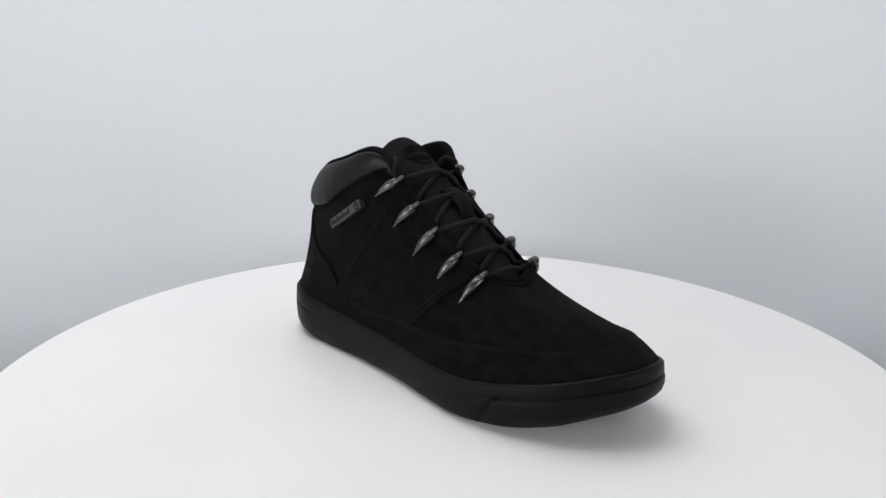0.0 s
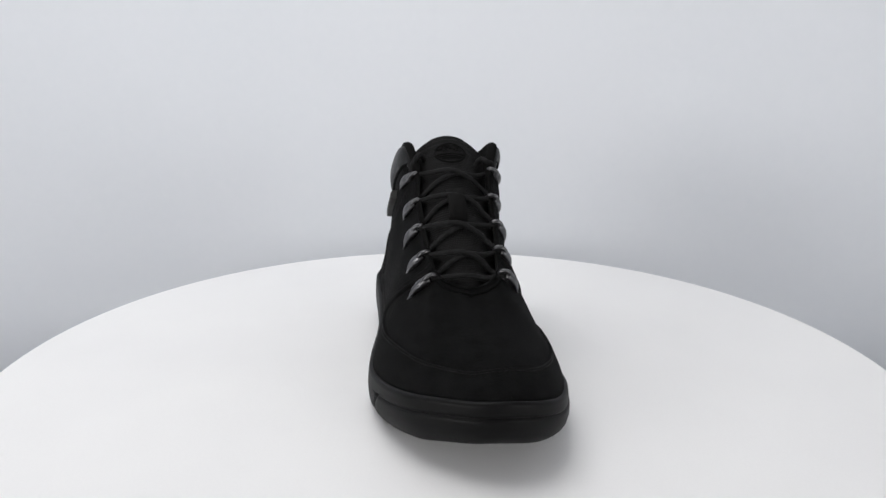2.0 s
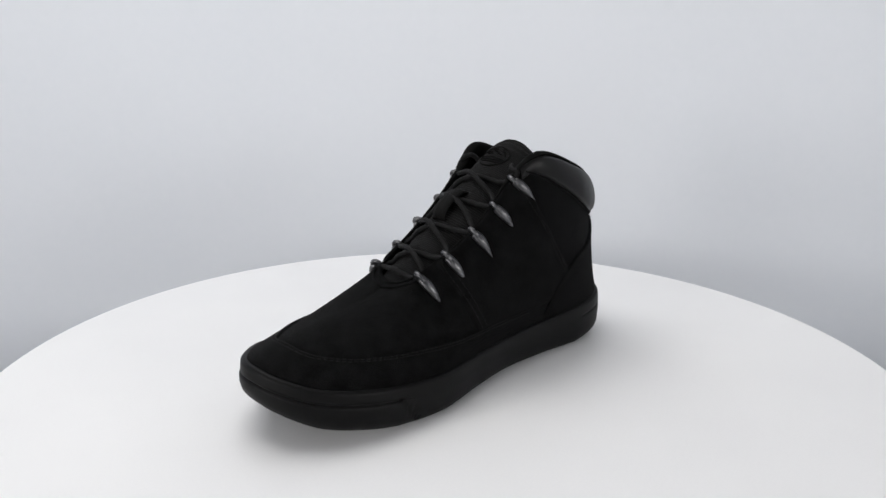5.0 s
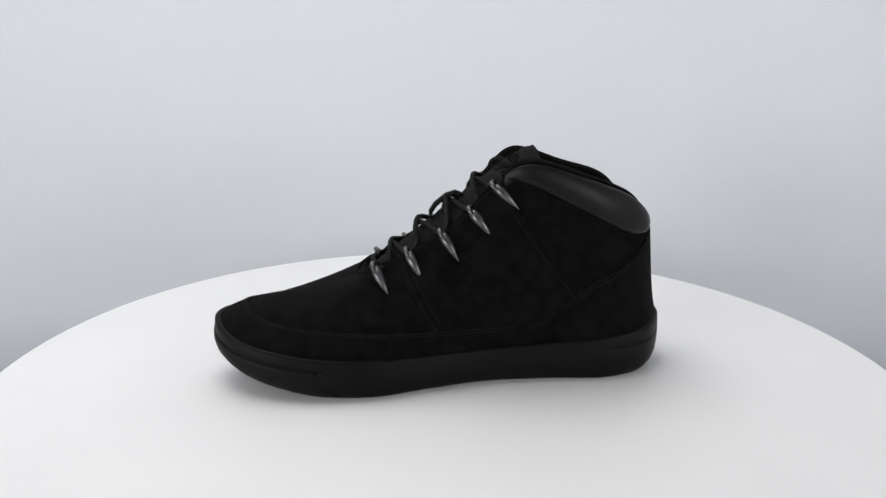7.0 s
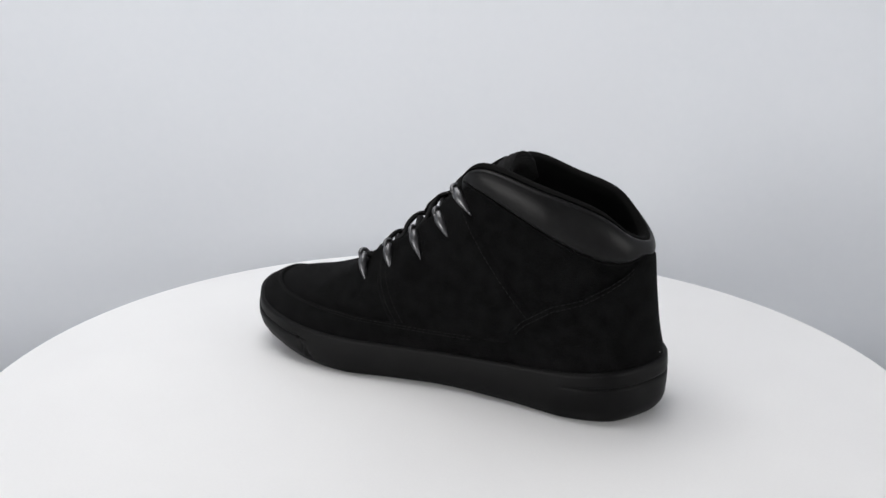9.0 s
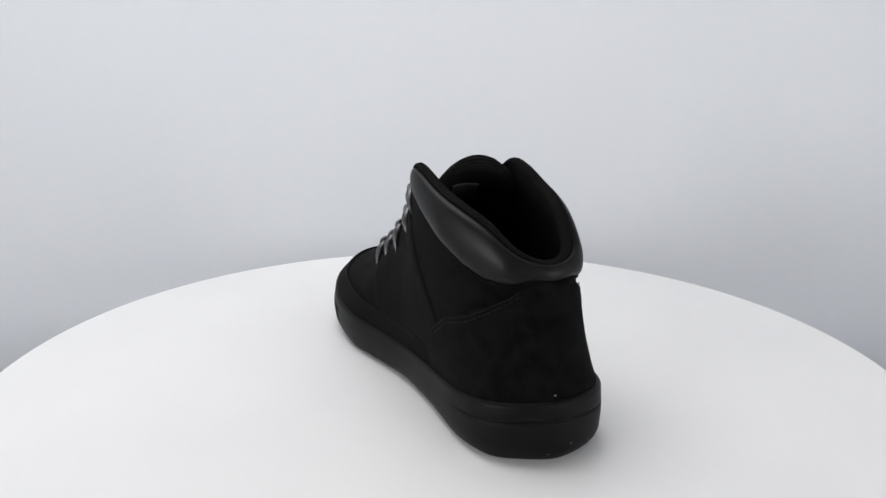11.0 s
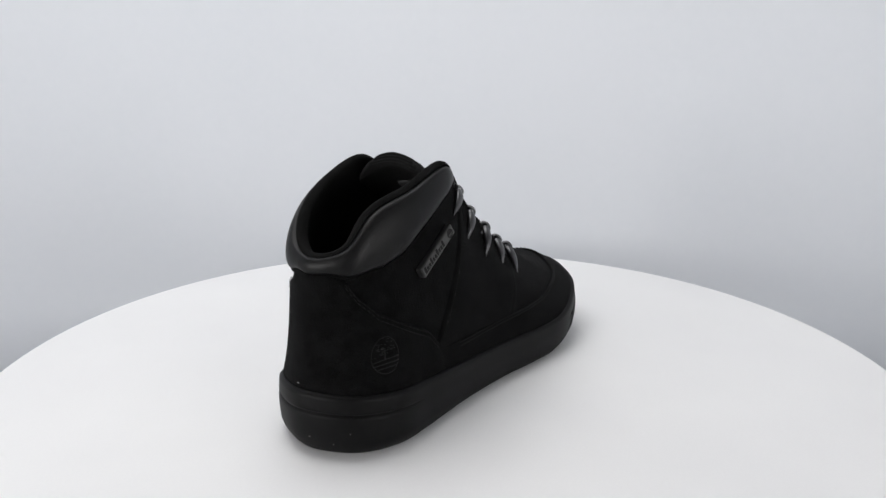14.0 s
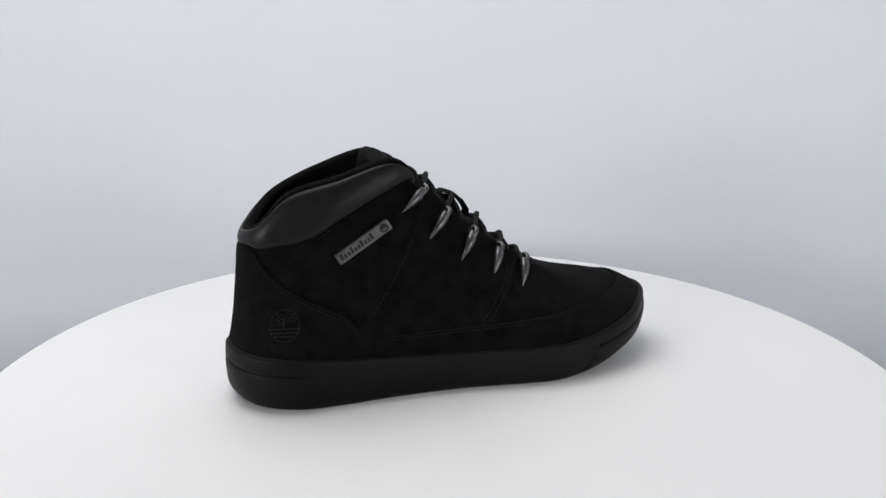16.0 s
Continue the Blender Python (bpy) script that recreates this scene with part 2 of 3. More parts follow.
def stitches(bm, path, pitch=0.0034, length=0.0025, r=0.00032, h=0.0014):
    """Short threads along a path of (u, v) points, lying on the upper."""
    pts = [on_upper(u, v, h) for u, v in path]
    run, nxt = 0.0, 0.0
    for a, b in zip(pts, pts[1:]):
        d = (b - a).length
        while nxt < run + d:
            p = a.lerp(b, (nxt - run) / d)
            w = (b - a).normalized()
            tube(bm, [p - w * length / 2, p - w * length * 0.3, p + w * length * 0.3, p + w * length / 2], [r * 0.4, r, r, r * 0.4], 5)
            nxt += pitch
        run += d


BOOT = empty("ankle_boot")
tagged(BOOT, "black nubuck lace-up ankle boot standing on a white turntable", "boot")


# ---- sole ----
def sole():
    bm = bmesh.new()
    fr = (0.0, 0.03, 0.08, 0.16, 0.26, 0.36, 0.50, 0.60, 0.66, 0.685, 0.70, 0.715, 0.74, 0.82, 0.90, 0.95, 0.98, 1.0)
    rows = []
    for k in range(720):
        u = k * N / 720
        o, p = outward(u), ring_value(OUTLINE, u)
        lo, hi = float(ring_value(SOLE_LOW, u)), float(ring_value(SOLE_TOP, u))
        toe = min(1.0, max(0.0, (p[0] - 0.078) / 0.008))
        front = min(1.0, max(0.0, (p[0] - 0.05) / 0.06))
        heel = min(1.0, max(0.0, (-0.095 - p[0]) / 0.02))
        row = []
        for f in fr:
            inset = (0.0036 + 0.0016 * heel + 0.0066 * front) * max(0.0, 1 - f / (0.28 + 0.20 * front)) ** 2.0 + 0.0012 * max(0.0, 1 - f / 0.55) + 0.0010 * max(0.0, (f - 0.5) / 0.5) ** 1.6
            if f > 0.94:
                inset += 0.0016 * ((f - 0.94) / 0.06) ** 2
            groove = math.exp(-((f - 0.70) / 0.012) ** 2) * max(toe, heel) * 0.0017
            notch = 0.0020 * math.exp(-((p[0] - 0.071 - 0.024 * f) / 0.0013) ** 2) if 0.12 < f < 0.72 else 0.0
            step = 0.0005 * toe if f < 0.69 else 0.0
            q = p - o * (inset + groove + notch - step)
            row.append((q[0], q[1], lo + (hi - lo) * f))
        q = p - o * 0.0055
        row.append((q[0], q[1], hi - 0.0008))
        q = p - o * 0.010
        row.append((q[0], q[1], hi - 0.004))
        rows.append(row)
    grid = sheet(bm, rows, close_u=True)
    bm.faces.new([g[0] for g in grid])
    bm.faces.new([g[-1] for g in reversed(grid)])
    bmesh.ops.recalc_face_normals(bm, faces=bm.faces)
    ob = part("sole", bm, RUBBER, BOOT, "black rubber cupsole with a bumper line at the toe")
    # tread lugs under the curved toe and along the rim
    bm = bmesh.new()
    for k in range(46):
        u = 5.5 + k * 13.0 / 45
        o, p = outward(u), ring_value(OUTLINE, u)
        lo = float(ring_value(SOLE_LOW, u))
        c = p - o * 0.0175
        if lo < 0.0016:
            continue
        m = Matrix.LocRotScale((c[0], c[1], lo - 0.0004), Euler((0, 0, math.atan2(o[1], o[0]))), (0.006, 0.0030, 0.0010))
        bmesh.ops.create_cube(bm, size=1, matrix=m)
    part("tread", bm, TREAD, ob, "small rubber tread lugs", smooth=False)


sole()


# ---- upper ----
def shell():
    bm = bmesh.new()
    rows = [[on_upper(k * N / 192, j / 28) for j in range(29)] for k in range(192)]
    sheet(bm, rows, close_u=True)
    bmesh.ops.recalc_face_normals(bm, faces=bm.faces)
    part("upper", bm, NUBUCK, BOOT, "matt black nubuck upper")
    # lining: rolled over the edge and down inside
    bm = bmesh.new()
    rows = []
    for k in range(192):
        u = k * N / 192
        inside = 1.0 if (u < 4.7 or u > 19.3) else max(0.25, 1 - min(abs(u - 4.7), abs(u - 19.3)) / 1.0)
        n = Vector(upper_normal(u, 1.0))
        top = on_upper(u, 1.0)
        up_dir = (on_upper(u, 1.0) - on_upper(u, 0.93)).normalized()
        g = 0.0050 * inside
        row = []
        for a in np.linspace(0, math.pi, 8):
            row.append(top - n * (g / 2) * (1 - math.cos(a)) + n * 0.0008 * inside * math.cos(a) + up_dir * math.sin(a) * g * 0.50)
        for v in (0.93, 0.85, 0.75, 0.6, 0.45, 0.3, 0.15, 0.04):
            row.append(on_upper(u, v, -(g + 0.0006 - 0.0015 * (1 - v) * inside)))
        rows.append(row)
    sheet(bm, rows, close_u=True)
    bmesh.ops.recalc_face_normals(bm, faces=bm.faces)
    part("lining", bm, TEXTILE, BOOT, "soft black textile lining rolled over the rim")
    bm = bmesh.new()
    ring = [ring_value(OUTLINE, k * N / 96) - outward(k * N / 96) * 0.0085 for k in range(96)]
    lowr = [bm.verts.new((p[0], p[1], float(ring_value(SOLE_TOP, k * N / 96)) - 0.0035)) for k, p in enumerate(ring)]
    mid = [bm.verts.new((p[0] * 0.5, p[1] * 0.3, 0.024)) for p in ring]
    for k in range(96):
        bm.faces.new((lowr[k], lowr[(k + 1) % 96], mid[(k + 1) % 96], mid[k]))
    bm.faces.new(mid)
    bmesh.ops.recalc_face_normals(bm, faces=bm.faces)
    part("insole", bm, TEXTILE, BOOT, "black textile footbed")


shell()

RAND_TOP = (0.10, 0.10, 0.11, 0.12, 0.135, 0.165, 0.21, 0.25, 0.28, 0.27, 0.245, 0.22, 0.215, 0.215, 0.255, 0.275, 0.262, 0.225, 0.19, 0.16, 0.145, 0.13, 0.11, 0.10)
COLLAR_LOW = ((-4.65, 1.0), (-4.15, 0.90), (-3.7, 0.84), (-3.3, 0.80), (-2.95, 0.76), (-2.5, 0.715), (-2.05, 0.70), (-1.6, 0.735), (-1.2, 0.785), (-0.95, 0.825), (-0.8, 0.850), (-0.62, 0.872), (-0.4, 0.880),
              (0.4, 0.880), (0.62, 0.872), (0.8, 0.850), (0.95, 0.825), (1.2, 0.785), (1.6, 0.73), (2.1, 0.685), (2.6, 0.705), (3.0, 0.765), (3.9, 0.855), (4.3, 0.92), (4.65, 1.0))
COUNTER_TOP = ((-4.1, 0.02), (-3.8, 0.20), (-3.6, 0.275), (-3.1, 0.39), (-2.5, 0.46), (-1.9, 0.57), (-1.4, 0.68), (-1.0, 0.785), (-0.75, 0.85), (-0.5, 0.885), (0.5, 0.885), (0.75, 0.85), (1.0, 0.775), (1.3, 0.64), (1.85, 0.46), (2.45, 0.36), (3.1, 0.26), (3.35, 0.16), (3.5, 0.02))


def collar_high(a):
    """Upper edge of the leather: it leaves a strip of the lining free along both sides."""
    return 1.0 - 0.008 * min(1.0, max(0.0, (abs(a) - 0.6) / 0.8)) * min(1.0, max(0.0, (4.62 - abs(a)) / 0.5))


def panels():
    # mudguard round the toe and along both sides
    bm = bmesh.new()
    patch(bm, lambda s, r: (3.3 + s * 16.6, r * float(ring_value(RAND_TOP, 3.3 + s * 16.6))), 150, 12, 0.0016, edge=20.0)
    part("mudguard", bm, NUBUCK, BOOT, "black nubuck mudguard strip stitched round the toe")
    # heel counter
    bm = bmesh.new()
    patch(bm, lambda s, r: ((-4.1 + 7.6 * s) % N, r * ramp_value(COUNTER_TOP, -4.1 + 7.6 * s)), 90, 24, 0.0018, edge=24.0, extra=lambda u, v: 0.0010 * max(0.0, (v - 0.55) / 0.31) ** 2 * max(0.0, 1 - (min(u, N - u) / 1.0) ** 2))
    part("heel_counter", bm, NUBUCK, BOOT, "black nubuck heel counter rising to a point")
    # front quarters on both sides, from the seam behind the hooks to the vamp seam
    for sign in (1, -1):
        def left(r):
            return 3.2 + 1.65 * r

        def right(r, sign=sign):
            return 5.45 + 3.2 * r ** 1.2 if sign > 0 else 6.2 + 2.2 * r

        def place(s, r, sign=sign, left=left, right=right):
            u = left(r) + (right(r) - left(r)) * s
            return (u if sign > 0 else 24.15 - u), 0.12 + 0.87 * r

        bm = bmesh.new()
        patch(bm, place, 48, 24, 0.0014, edge=34.0)
        part("side_panel", bm, NUBUCK, BOOT)
        bm = bmesh.new()
        for off in (0.05, 0.10):
            stitches(bm, [place(1 - off, r) for r in np.linspace(0.1, 0.95, 30)])
        stitches(bm, [place(0.05, r) for r in np.linspace(0.15, 0.95, 30)])
        part("stitching", bm, THREAD, BOOT, "rows of black thread stitches")
    # padded collar
    bm = bmesh.new()
    patch(bm, lambda s, r: ((-4.62 + 9.25 * s) % N, (lambda lo: lo + (collar_high(-4.62 + 9.25 * s) - lo) * r)(min(0.93, ramp_value(COLLAR_LOW, -4.62 + 9.25 * s)))), 150, 18, 0.0010, 0.0040)
    part("collar", bm, LEATHER, BOOT, "smooth black leather padded collar")
    # toe and counter stitching
    bm = bmesh.new()
    us = np.linspace(3.85, 19.5, 170)
    for off in (0.012, 0.030):
        stitches(bm, [(u, float(ring_value(RAND_TOP, u)) - off) for u in us], h=0.00165)
    part("stitching", bm, THREAD, BOOT, "two rows of black thread stitches along the mudguard")
    bm = bmesh.new()
    for off in (0.015, 0.040):
        stitches(bm, [(a % N, ramp_value(COUNTER_TOP, a) - off) for a in [*np.linspace(-3.7, -1.0, 40)]], h=0.0018)
        stitches(bm, [(a, ramp_value(COUNTER_TOP, a) - off) for a in np.linspace(1.0, 3.3, 40)], h=0.0018)
    part("stitching", bm, THREAD, BOOT, "black thread stitches along the heel counter")
    # short seam down the middle of the toe
    bm = bmesh.new()
    tube(bm, [on_upper(12.0, v, 0.0012) for v in np.linspace(0.02, 0.17, 8)], 0.0006, 6)
    part("toe_seam", bm, NUBUCK, BOOT)
    # piping under the collar
    bm = bmesh.new()
    tube(bm, [on_upper(a % N, min(0.99, ramp_value(COLLAR_LOW, a)) - 0.006, 0.0006) for a in np.linspace(-4.5, 4.5, 110)], 0.0010, 7)
    part("collar_seam", bm, NUBUCK, BOOT)
    # two low ridges round the front of the throat
    for v in (0.985, 0.935):
        bm = bmesh.new()
        tube(bm, [on_upper(u, v, 0.0003) for u in np.linspace(9.0, 15.1, 60)], 0.0009, 7)
        part("throat_trim", bm, NUBUCK, BOOT)


panels()


# ---- tongue ----
TONGUE = smooth_path(((0.085, 0.003, 0.052), (0.066, 0.003, 0.0625), (0.050, 0.003, 0.0735), (0.035, 0.0035, 0.0850), (0.020, 0.004, 0.0975), (0.0, 0.0045, 0.1135),
                      (-0.018, 0.005, 0.1275), (-0.034, 0.0058, 0.1400), (-0.046, 0.0062, 0.1475), (-0.053, 0.0064, 0.1500)), 5)


def tongue_at(s):
    x = s * (len(TONGUE) - 1)
    i = min(int(x), len(TONGUE) - 2)
    p = TONGUE[i].lerp(TONGUE[i + 1], x - i)
    d = (TONGUE[i + 1] - TONGUE[i]).normalized()
    n = d.cross(Vector((0, 1, 0))).normalized()
    return p, (n if n.z > 0 else -n)


def tongue_point(s, w, h=0.0):
    p, n = tongue_at(s)
    half = 0.019 + 0.0085 * s
    drop = 0.0085 + 0.008 * s
    if s > 0.80:
        k = max(0.0, 1 - ((s - 0.80) / 0.205) ** 3) ** (1 / 3)
        half, drop = half * k, drop * k * k
    return p + Vector((0, half * w, 0)) - n * (drop * w * w - h * (1 - 0.5 * w * w))


def tongue():
    bm = bmesh.new()
    rows = []
    for i in range(61):
        s = i / 60
        th = 0.0085 * min(1.0, 0.4 + s) * (1 if s < 0.93 else math.sqrt(max(0.02, 1 - ((s - 0.93) / 0.07) ** 2)))
        top = [tongue_point(s, math.sin(math.pi / 2 * w), 0.0004 * math.sin(s * 260)) for w in np.linspace(-1, 1, 25)]
        low = [tongue_point(s, 0.97 * math.sin(math.pi / 2 * w), -th) for w in np.linspace(1, -1, 25)]
        rows.append(top + low)
    grid = sheet(bm, rows, close_v=True)
    bm.faces.new(grid[-1])
    bmesh.ops.recalc_face_normals(bm, faces=bm.faces)
    tg = part("tongue", bm, KNIT, BOOT, "padded black knit mesh tongue")
    # pressed round emblem: plain shapes only
    bm = bmesh.new()
    def disc_pt(a, r, h=0.0008):
        return tongue_point(0.79 + 0.062 * r * math.sin(a), 0.02 + 0.42 * r * math.cos(a), h)
    rim = [disc_pt(a, 1.0, 0.0005) for a in np.linspace(0, 2 * math.pi, 40, endpoint=False)]
    tube(bm, rim + rim[:1], 0.00045, 6, caps=False)
    rng = random.Random(4)
    for _ in range(26):
        a, r = rng.uniform(0.15, math.pi - 0.15), math.sqrt(rng.uniform(0.05, 0.8))
        c = disc_pt(a, r, 0.0006)
        bmesh.ops.create_icosphere(bm, subdivisions=1, radius=rng.uniform(0.0007, 0.0012), matrix=Matrix.Translation(c) @ Matrix.Diagonal((1, 1, 0.6, 1)))
    for y0, wd in ((-0.25, 0.9), (-0.45, 0.8), (-0.62, 0.6)):
        tube(bm, [tongue_point(0.79 + 0.062 * y0, 0.02 + 0.42 * x, 0.0006) for x in np.linspace(-wd, wd, 10)], 0.0005, 6)
    part("emblem", bm, TEXTILE, tg, "round emblem pressed into the tongue")
    # label sewn to the inner face
    bm = bmesh.new()
    rows = [[tongue_point(a, b, h) for b in (-0.34, -0.17, 0.0, 0.17, 0.34)] for a, h in ((0.640, -0.0088), (0.642, -0.0096), (0.70, -0.0098), (0.758, -0.0096), (0.760, -0.0088))]
    sheet(bm, rows)
    bmesh.ops.recalc_face_normals(bm, faces=bm.faces)
    part("label", bm, LABEL, tg, "dark grey label sewn inside the tongue")
    # lace keeper loop
    kp = []
    for s, h in ((0.485, 0.0010), (0.495, 0.0045), (0.52, 0.0066), (0.56, 0.0066), (0.59, 0.0044), (0.60, 0.0010)):
        kp.append((s, h))
    bm = bmesh.new()
    rows = []
    for s, h in kp:
        rows.append([tongue_point(s, w, h) for w in (-0.26, -0.1, 0.06, 0.22)] + [tongue_point(s, w, h - 0.0014) for w in (0.22, 0.06, -0.1, -0.26)])
    g = sheet(bm, rows, close_v=True)
    bm.faces.new(g[0])
    bm.faces.new(g[-1])
    bmesh.ops.recalc_face_normals(bm, faces=bm.faces)
    part("lace_keeper", bm, WEBBING, tg, "black webbing lace keeper loop")


tongue()

# ---- hooks: heads and tips, from the top pair down ----
HEAD_OUT = ((-0.0263, -0.0220, 0.1260), (-0.0109, -0.0219, 0.1105), (0.0074, -0.0228, 0.0969), (0.0268, -0.0211, 0.0842), (0.0461, -0.0195, 0.0749))
TIP_OUT = ((-0.0417, -0.0289, 0.1143), (-0.0246, -0.0286, 0.0957), (-0.0035, -0.0305, 0.0810), (0.0184, -0.0317, 0.0690), (0.0394, -0.0326, 0.0602))
HEAD_IN = ((-0.0237, 0.0347, 0.1282), (-0.0099, 0.0320, 0.1123), (0.0082, 0.0309, 0.0982), (0.0291, 0.0286, 0.0862), (0.0499, 0.0273, 0.0768))
TIP_IN = ((-0.0376, 0.0415, 0.1152), (-0.0216, 0.0383, 0.0978), (-0.0012, 0.0385, 0.0828), (0.0212, 0.0378, 0.0710), (0.0419, 0.0376, 0.0613))


def hook(head, tip, side):
    head, tip = Vector(head), Vector(tip)
    d = (tip - head).normalized()
    out = Vector((0.25, side, 0.45))
    out = (out - d * out.dot(d)).normalized()
    across = d.cross(out).normalized()
    bm = bmesh.new()
    pts, rad = [], []
    for t in np.linspace(0, 1, 15):
        pts.append(head.lerp(tip, t) + out * (0.0016 * math.sin(math.pi * min(1, t * 1.15)) - 0.0004 * t))
        rad.append(0.0031 * (0.80 + 0.20 * math.sin(math.pi / 2 * min(1, t / 0.30))) * (1 - max(0, (t - 0.25) / 0.75) ** 1.3) + 0.0002)
    tube(bm, pts, rad, 12, flat=0.85, up=out)
    bmesh.ops.recalc_face_normals(bm, faces=bm.faces)
    ob = part("lace_hook", bm, GUNMETAL, BOOT, "gunmetal claw-shaped lace hook")
    bm = bmesh.new()
    inward = (Vector((0.1, -side, 0.55))).normalized()
    c = head + inward * 0.0016 + d * 0.0016
    e1, e2 = d, (inward - d * inward.dot(d)).normalized()
    loop = [c + (e1 * math.cos(a) * 0.0040 + e2 * math.sin(a) * 0.0034) for a in np.linspace(0, 2 * math.pi, 20, endpoint=False)]
    tube(bm, loop + loop[:2], 0.0015, 10, up=across, caps=False)
    bmesh.ops.recalc_face_normals(bm, faces=bm.faces)
    part("ring", bm, GUNMETAL, ob)
    return c


EYE_OUT = [hook(a, b, -1) for a, b in zip(HEAD_OUT, TIP_OUT)]
EYE_IN = [hook(a, b, 1) for a, b in zip(HEAD_IN, TIP_IN)]


# ---- laces ----
def over_tongue(p, h):
    """The point above the tongue nearest to p."""
    best = min((((tongue_at(s)[0] - p).xz.length, s) for s in np.linspace(0, 1, 121)))
    half = 0.019 + 0.0085 * best[1]
    w = max(-1.0, min(1.0, (p.y - tongue_at(best[1])[0].y) / half))
    return tongue_point(best[1], w, h)


def lace(keys, r=0.0017):
    bm = bmesh.new()
    path = smooth_path(keys, 8)
    rad = [r * (1 + 0.03 * math.sin(i * 1.9)) for i in range(len(path))]
    tube(bm, path, rad, 9)
    bmesh.ops.recalc_face_normals(bm, faces=bm.faces)
    part("lace", bm, CORD, BOOT, "round black cord lace")


def cross(a, b, h):
    """A strand from the eye a to the eye b above, lying over the tongue."""
    keys = [a]
    for t in (0.14, 0.30, 0.52, 0.78):
        q = a.lerp(b, 1 - (1 - t) ** 3.0) + Vector((0.0030, 0, -0.0024)) * math.sin(math.pi * t)
        q.y = a.lerp(b, t).y
        keys.append(over_tongue(q, h))
    keys.append(b)
    lace(keys)


lace([EYE_OUT[4]] + [over_tongue(EYE_OUT[4].lerp(EYE_IN[4], t) + Vector((0.001, 0, 0)), 0.0034 + 0.0016 * abs(t - 0.5)) for t in (0.25, 0.5, 0.75)] + [EYE_IN[4]])
for k in (4, 3, 2, 1):
    cross(EYE_OUT[k], EYE_IN[k - 1], 0.0022)
    cross(EYE_IN[k], EYE_OUT[k - 1], 0.0050)
# from the top hooks up and over into the flaps
lace([EYE_OUT[0], EYE_OUT[0] + Vector((-0.0025, 0.0000, 0.0055)), Vector((-0.0315, -0.0185, 0.1370)), Vector((-0.0360, -0.0150, 0.1390)), Vector((-0.0390, -0.0115, 0.1350)), Vector((-0.0395, -0.0100, 0.1270))])
lace([EYE_IN[0], EYE_IN[0] + Vector((-0.0025, 0.0000, 0.0055)), Vector((-0.0265, 0.0300, 0.1350)), Vector((-0.0300, 0.0270, 0.1365)), Vector((-0.0330, 0.0240, 0.1325)), Vector((-0.0340, 0.0225, 0.1250))])


# ---- badge and heel mark ----
def badge():
    tl, tr, br, bl = Vector((-0.0851, -0.0335, 0.0917)), Vector((-0.0532, -0.0325, 0.1122)), Vector((-0.0490, -0.0336, 0.1061)), Vector((-0.0813, -0.0339, 0.0873))
    c = (tl + tr + br + bl) / 4
    ex = ((tr + br) - (tl + bl)).normalized()
    ey = ((tl + tr) - (bl + br))
    ey = (ey - ex * ey.dot(ex)).normalized()
    n = ex.cross(ey).normalized()
    n = n if n.y < 0 else -n
    ey = n.cross(ex)
    m = Matrix((ex, ey, n)).transposed().to_4x4()
    m.translation = c - n * 0.0002
    w, h = 0.0188, 0.0034

    def slab(bm, x0, x1, y0, y1, z0, z1):
        res = bmesh.ops.create_cube(bm, size=1, matrix=m @ Matrix.LocRotScale(((x0 + x1) / 2, (y0 + y1) / 2, (z0 + z1) / 2), None, (x1 - x0, y1 - y0, z1 - z0)))
        return res["verts"]

    bm = bmesh.new()
    slab(bm, -w, w, -h, h, -0.0035, 0.0009)
    bmesh.ops.bevel(bm, geom=list(bm.edges), offset=0.0005, segments=2, affect="EDGES")
    plate = part("badge", bm, PLATE, BOOT, "grey metal badge plate with dark marks", smooth=False)
    heights = (0.0021, 0.0013, 0.0013, 0.0022, 0.0013, 0.0013, 0.0022, 0.0013, 0.0013, 0.0022)
    x = -w + 0.0022
    for k, hh in enumerate(heights):
        bm = bmesh.new()
        slab(bm, x, x + 0.0016, -0.0017, -0.0017 + hh * 1.85, 0.0007, 0.00115)
        part("mark_bar", bm, PLATE_INK, plate, smooth=False)
        x += 0.00235
    bm = bmesh.new()
    bmesh.ops.create_cone(bm, cap_ends=True, segments=28, radius1=0.0028, radius2=0.0028, depth=0.0004, matrix=m @ Matrix.Translation((w - 0.0045, 0, 0.0009)))
    disc = part("mark_disc", bm, PLATE_INK, plate, smooth=False)
    bm = bmesh.new()
    slab(bm, w - 0.0062, w - 0.0028, -0.0007, -0.0003, 0.0010, 0.0012)
    slab(bm, w - 0.0060, w - 0.0030, -0.0015, -0.0012, 0.0010, 0.0012)
    part("mark_line", bm, PLATE, disc, smooth=False)


badge()


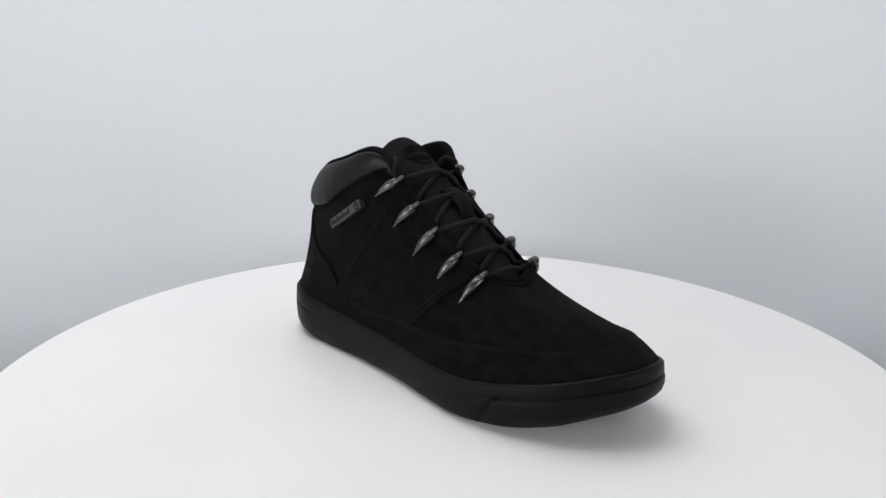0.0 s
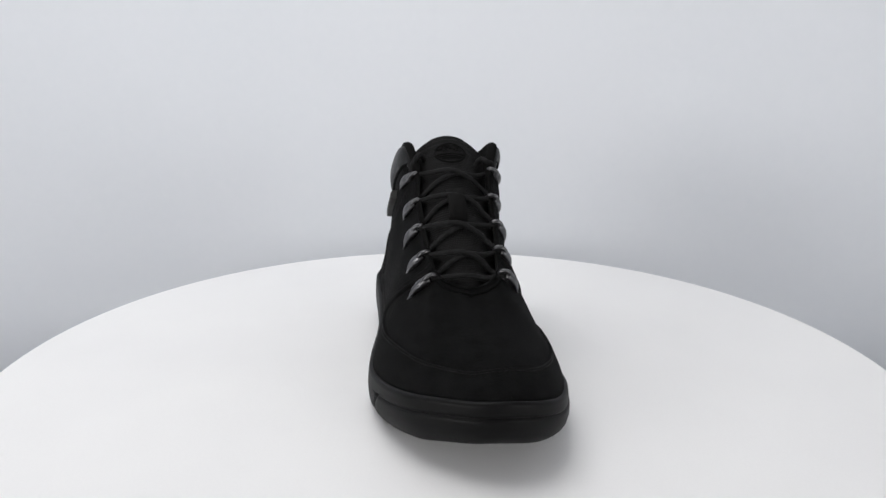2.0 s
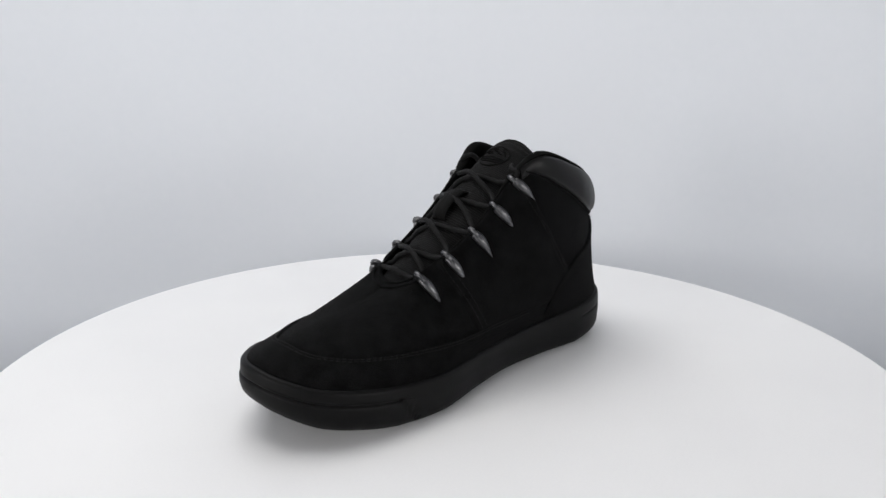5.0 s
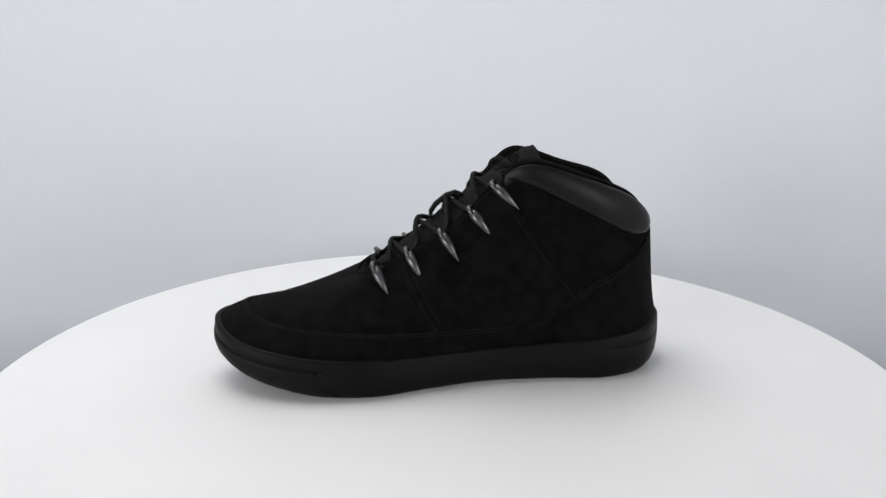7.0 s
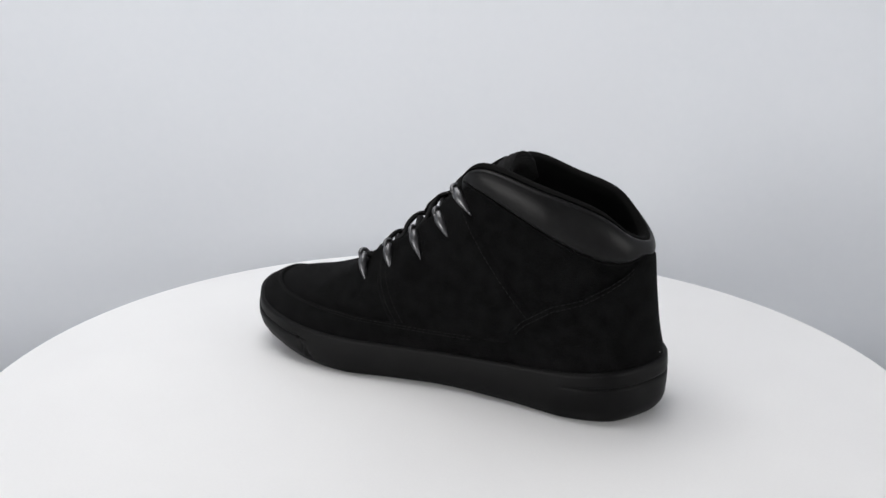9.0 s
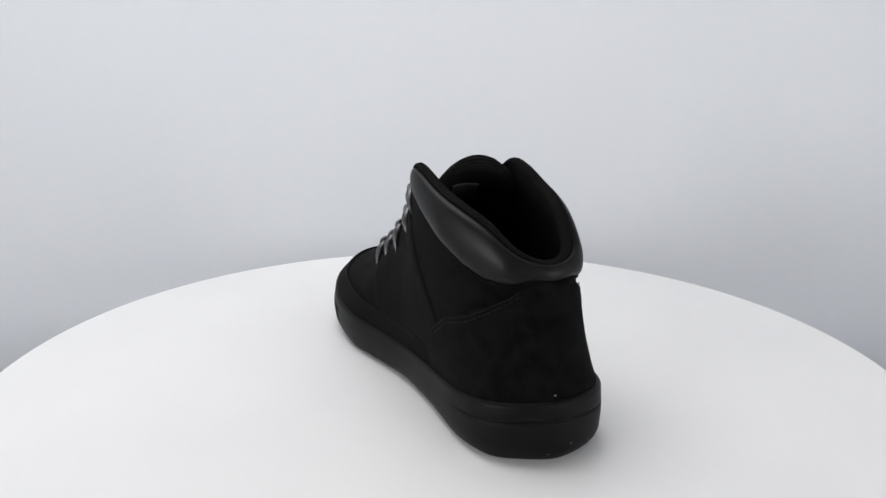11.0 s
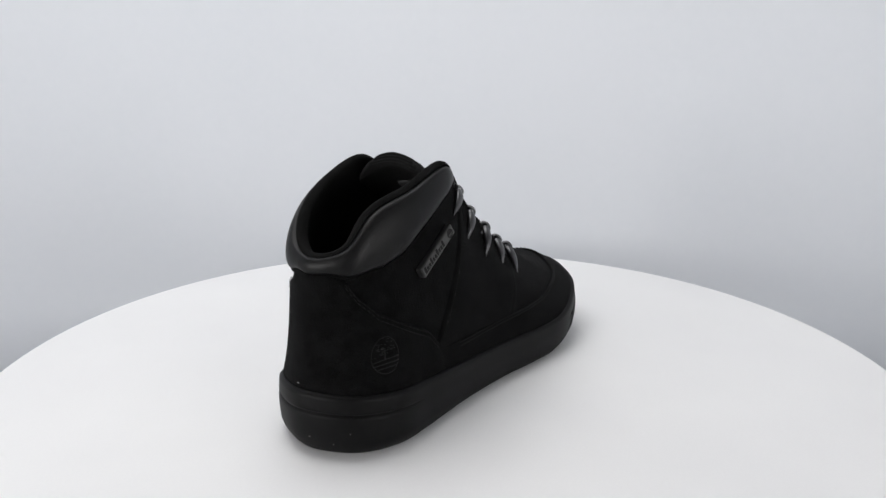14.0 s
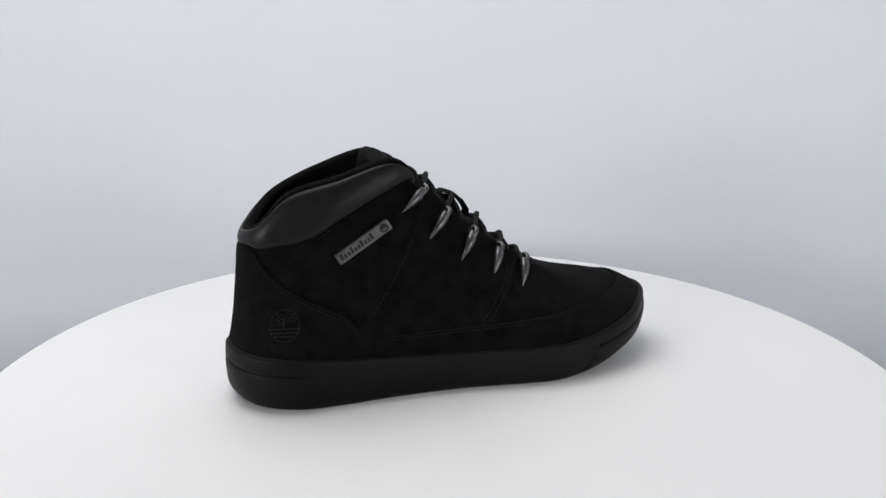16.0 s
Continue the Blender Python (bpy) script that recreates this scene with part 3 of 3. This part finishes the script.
def heel_mark():
    """A round pressed mark on the heel counter, in plain shapes."""
    bm = bmesh.new()
    u0, v0, ru, rv = 1.87, 0.222, 0.36, 0.102

    def at(x, y, h=0.0016):
        return on_upper(u0 + ru * x, v0 + rv * y, h)

    rows = [[at(r * math.cos(a), r * math.sin(a), 0.00165 if r < 0.97 else 0.0012) for r in (0.02, 0.3, 0.6, 0.9, 1.0)] for a in np.linspace(0, 2 * math.pi, 36, endpoint=False)]
    sheet(bm, rows, close_u=True)
    rng = random.Random(9)
    for _ in range(40):
        a, r = rng.uniform(0.1, math.pi - 0.1), math.sqrt(rng.uniform(0.04, 0.95))
        p, q = at(r * math.cos(a) - 0.08, r * math.sin(a)), at(r * math.cos(a) + 0.08, r * math.sin(a) + rng.uniform(-0.1, 0.1))
        tube(bm, [p, (p + q) / 2, q], [0.0002, 0.00045, 0.0002], 5)
    for y, wd in ((-0.22, 0.95), (-0.45, 0.85), (-0.68, 0.65)):
        tube(bm, [at(x, y) for x in np.linspace(-wd, wd, 12)], 0.0004, 5)
    ring = [at(math.cos(a), math.sin(a), 0.0017) for a in np.linspace(0, 2 * math.pi, 40)]
    tube(bm, ring, 0.00028, 5, caps=False)
    tube(bm, [at(-0.05, -0.2), at(-0.02, 0.1), at(0.0, 0.4)], 0.0007, 5)
    bmesh.ops.recalc_face_normals(bm, faces=bm.faces)
    part("heel_emblem", bm, EMBOSS, BOOT, "round mark pressed into the heel counter")


heel_mark()


def lint():
    """A pale fleck of lint at the back of the heel."""
    bm = bmesh.new()
    bmesh.ops.create_icosphere(bm, subdivisions=2, radius=0.0005, matrix=Matrix.Translation(on_upper(23.75, 0.06, 0.0019)) @ Matrix.Diagonal((0.6, 1.7, 0.7, 1)))
    part("lint_fleck", bm, LINT, BOOT, "tiny pale fleck of lint")
    for u, f, r in ((0.15, 0.30, 0.00035), (0.62, 0.22, 0.0003), (23.6, 0.16, 0.0003), (0.95, 0.42, 0.00025)):
        o, p = outward(u), ring_value(OUTLINE, u)
        lo, hi = float(ring_value(SOLE_LOW, u)), float(ring_value(SOLE_TOP, u))
        q = p - o * (0.0052 * max(0.0, 1 - f / 0.28) ** 2 + 0.0012 * max(0.0, 1 - f / 0.55) - 0.0001)
        bm = bmesh.new()
        bmesh.ops.create_icosphere(bm, subdivisions=2, radius=r, matrix=Matrix.Translation((q[0], q[1], lo + (hi - lo) * f)) @ Matrix.Diagonal((0.8, 1.3, 0.8, 1)))
        part("dust_fleck", bm, LINT, BOOT, "tiny pale fleck of dust on the rubber")


lint()


# ---- what moves: the plate turns, with the boot on it ----
def motions():
    times = [0.5 * k for k in range(33)]
    walk(TABLE, [(t, pose(0, 0, 0, 0, 0, -43.80 - 18.3874 * t)) for t in times])
    walk(BOOT, [(t, pose(0, 0, 0.0003, 0, 0, -43.80 - 18.3874 * t)) for t in times])


motions()
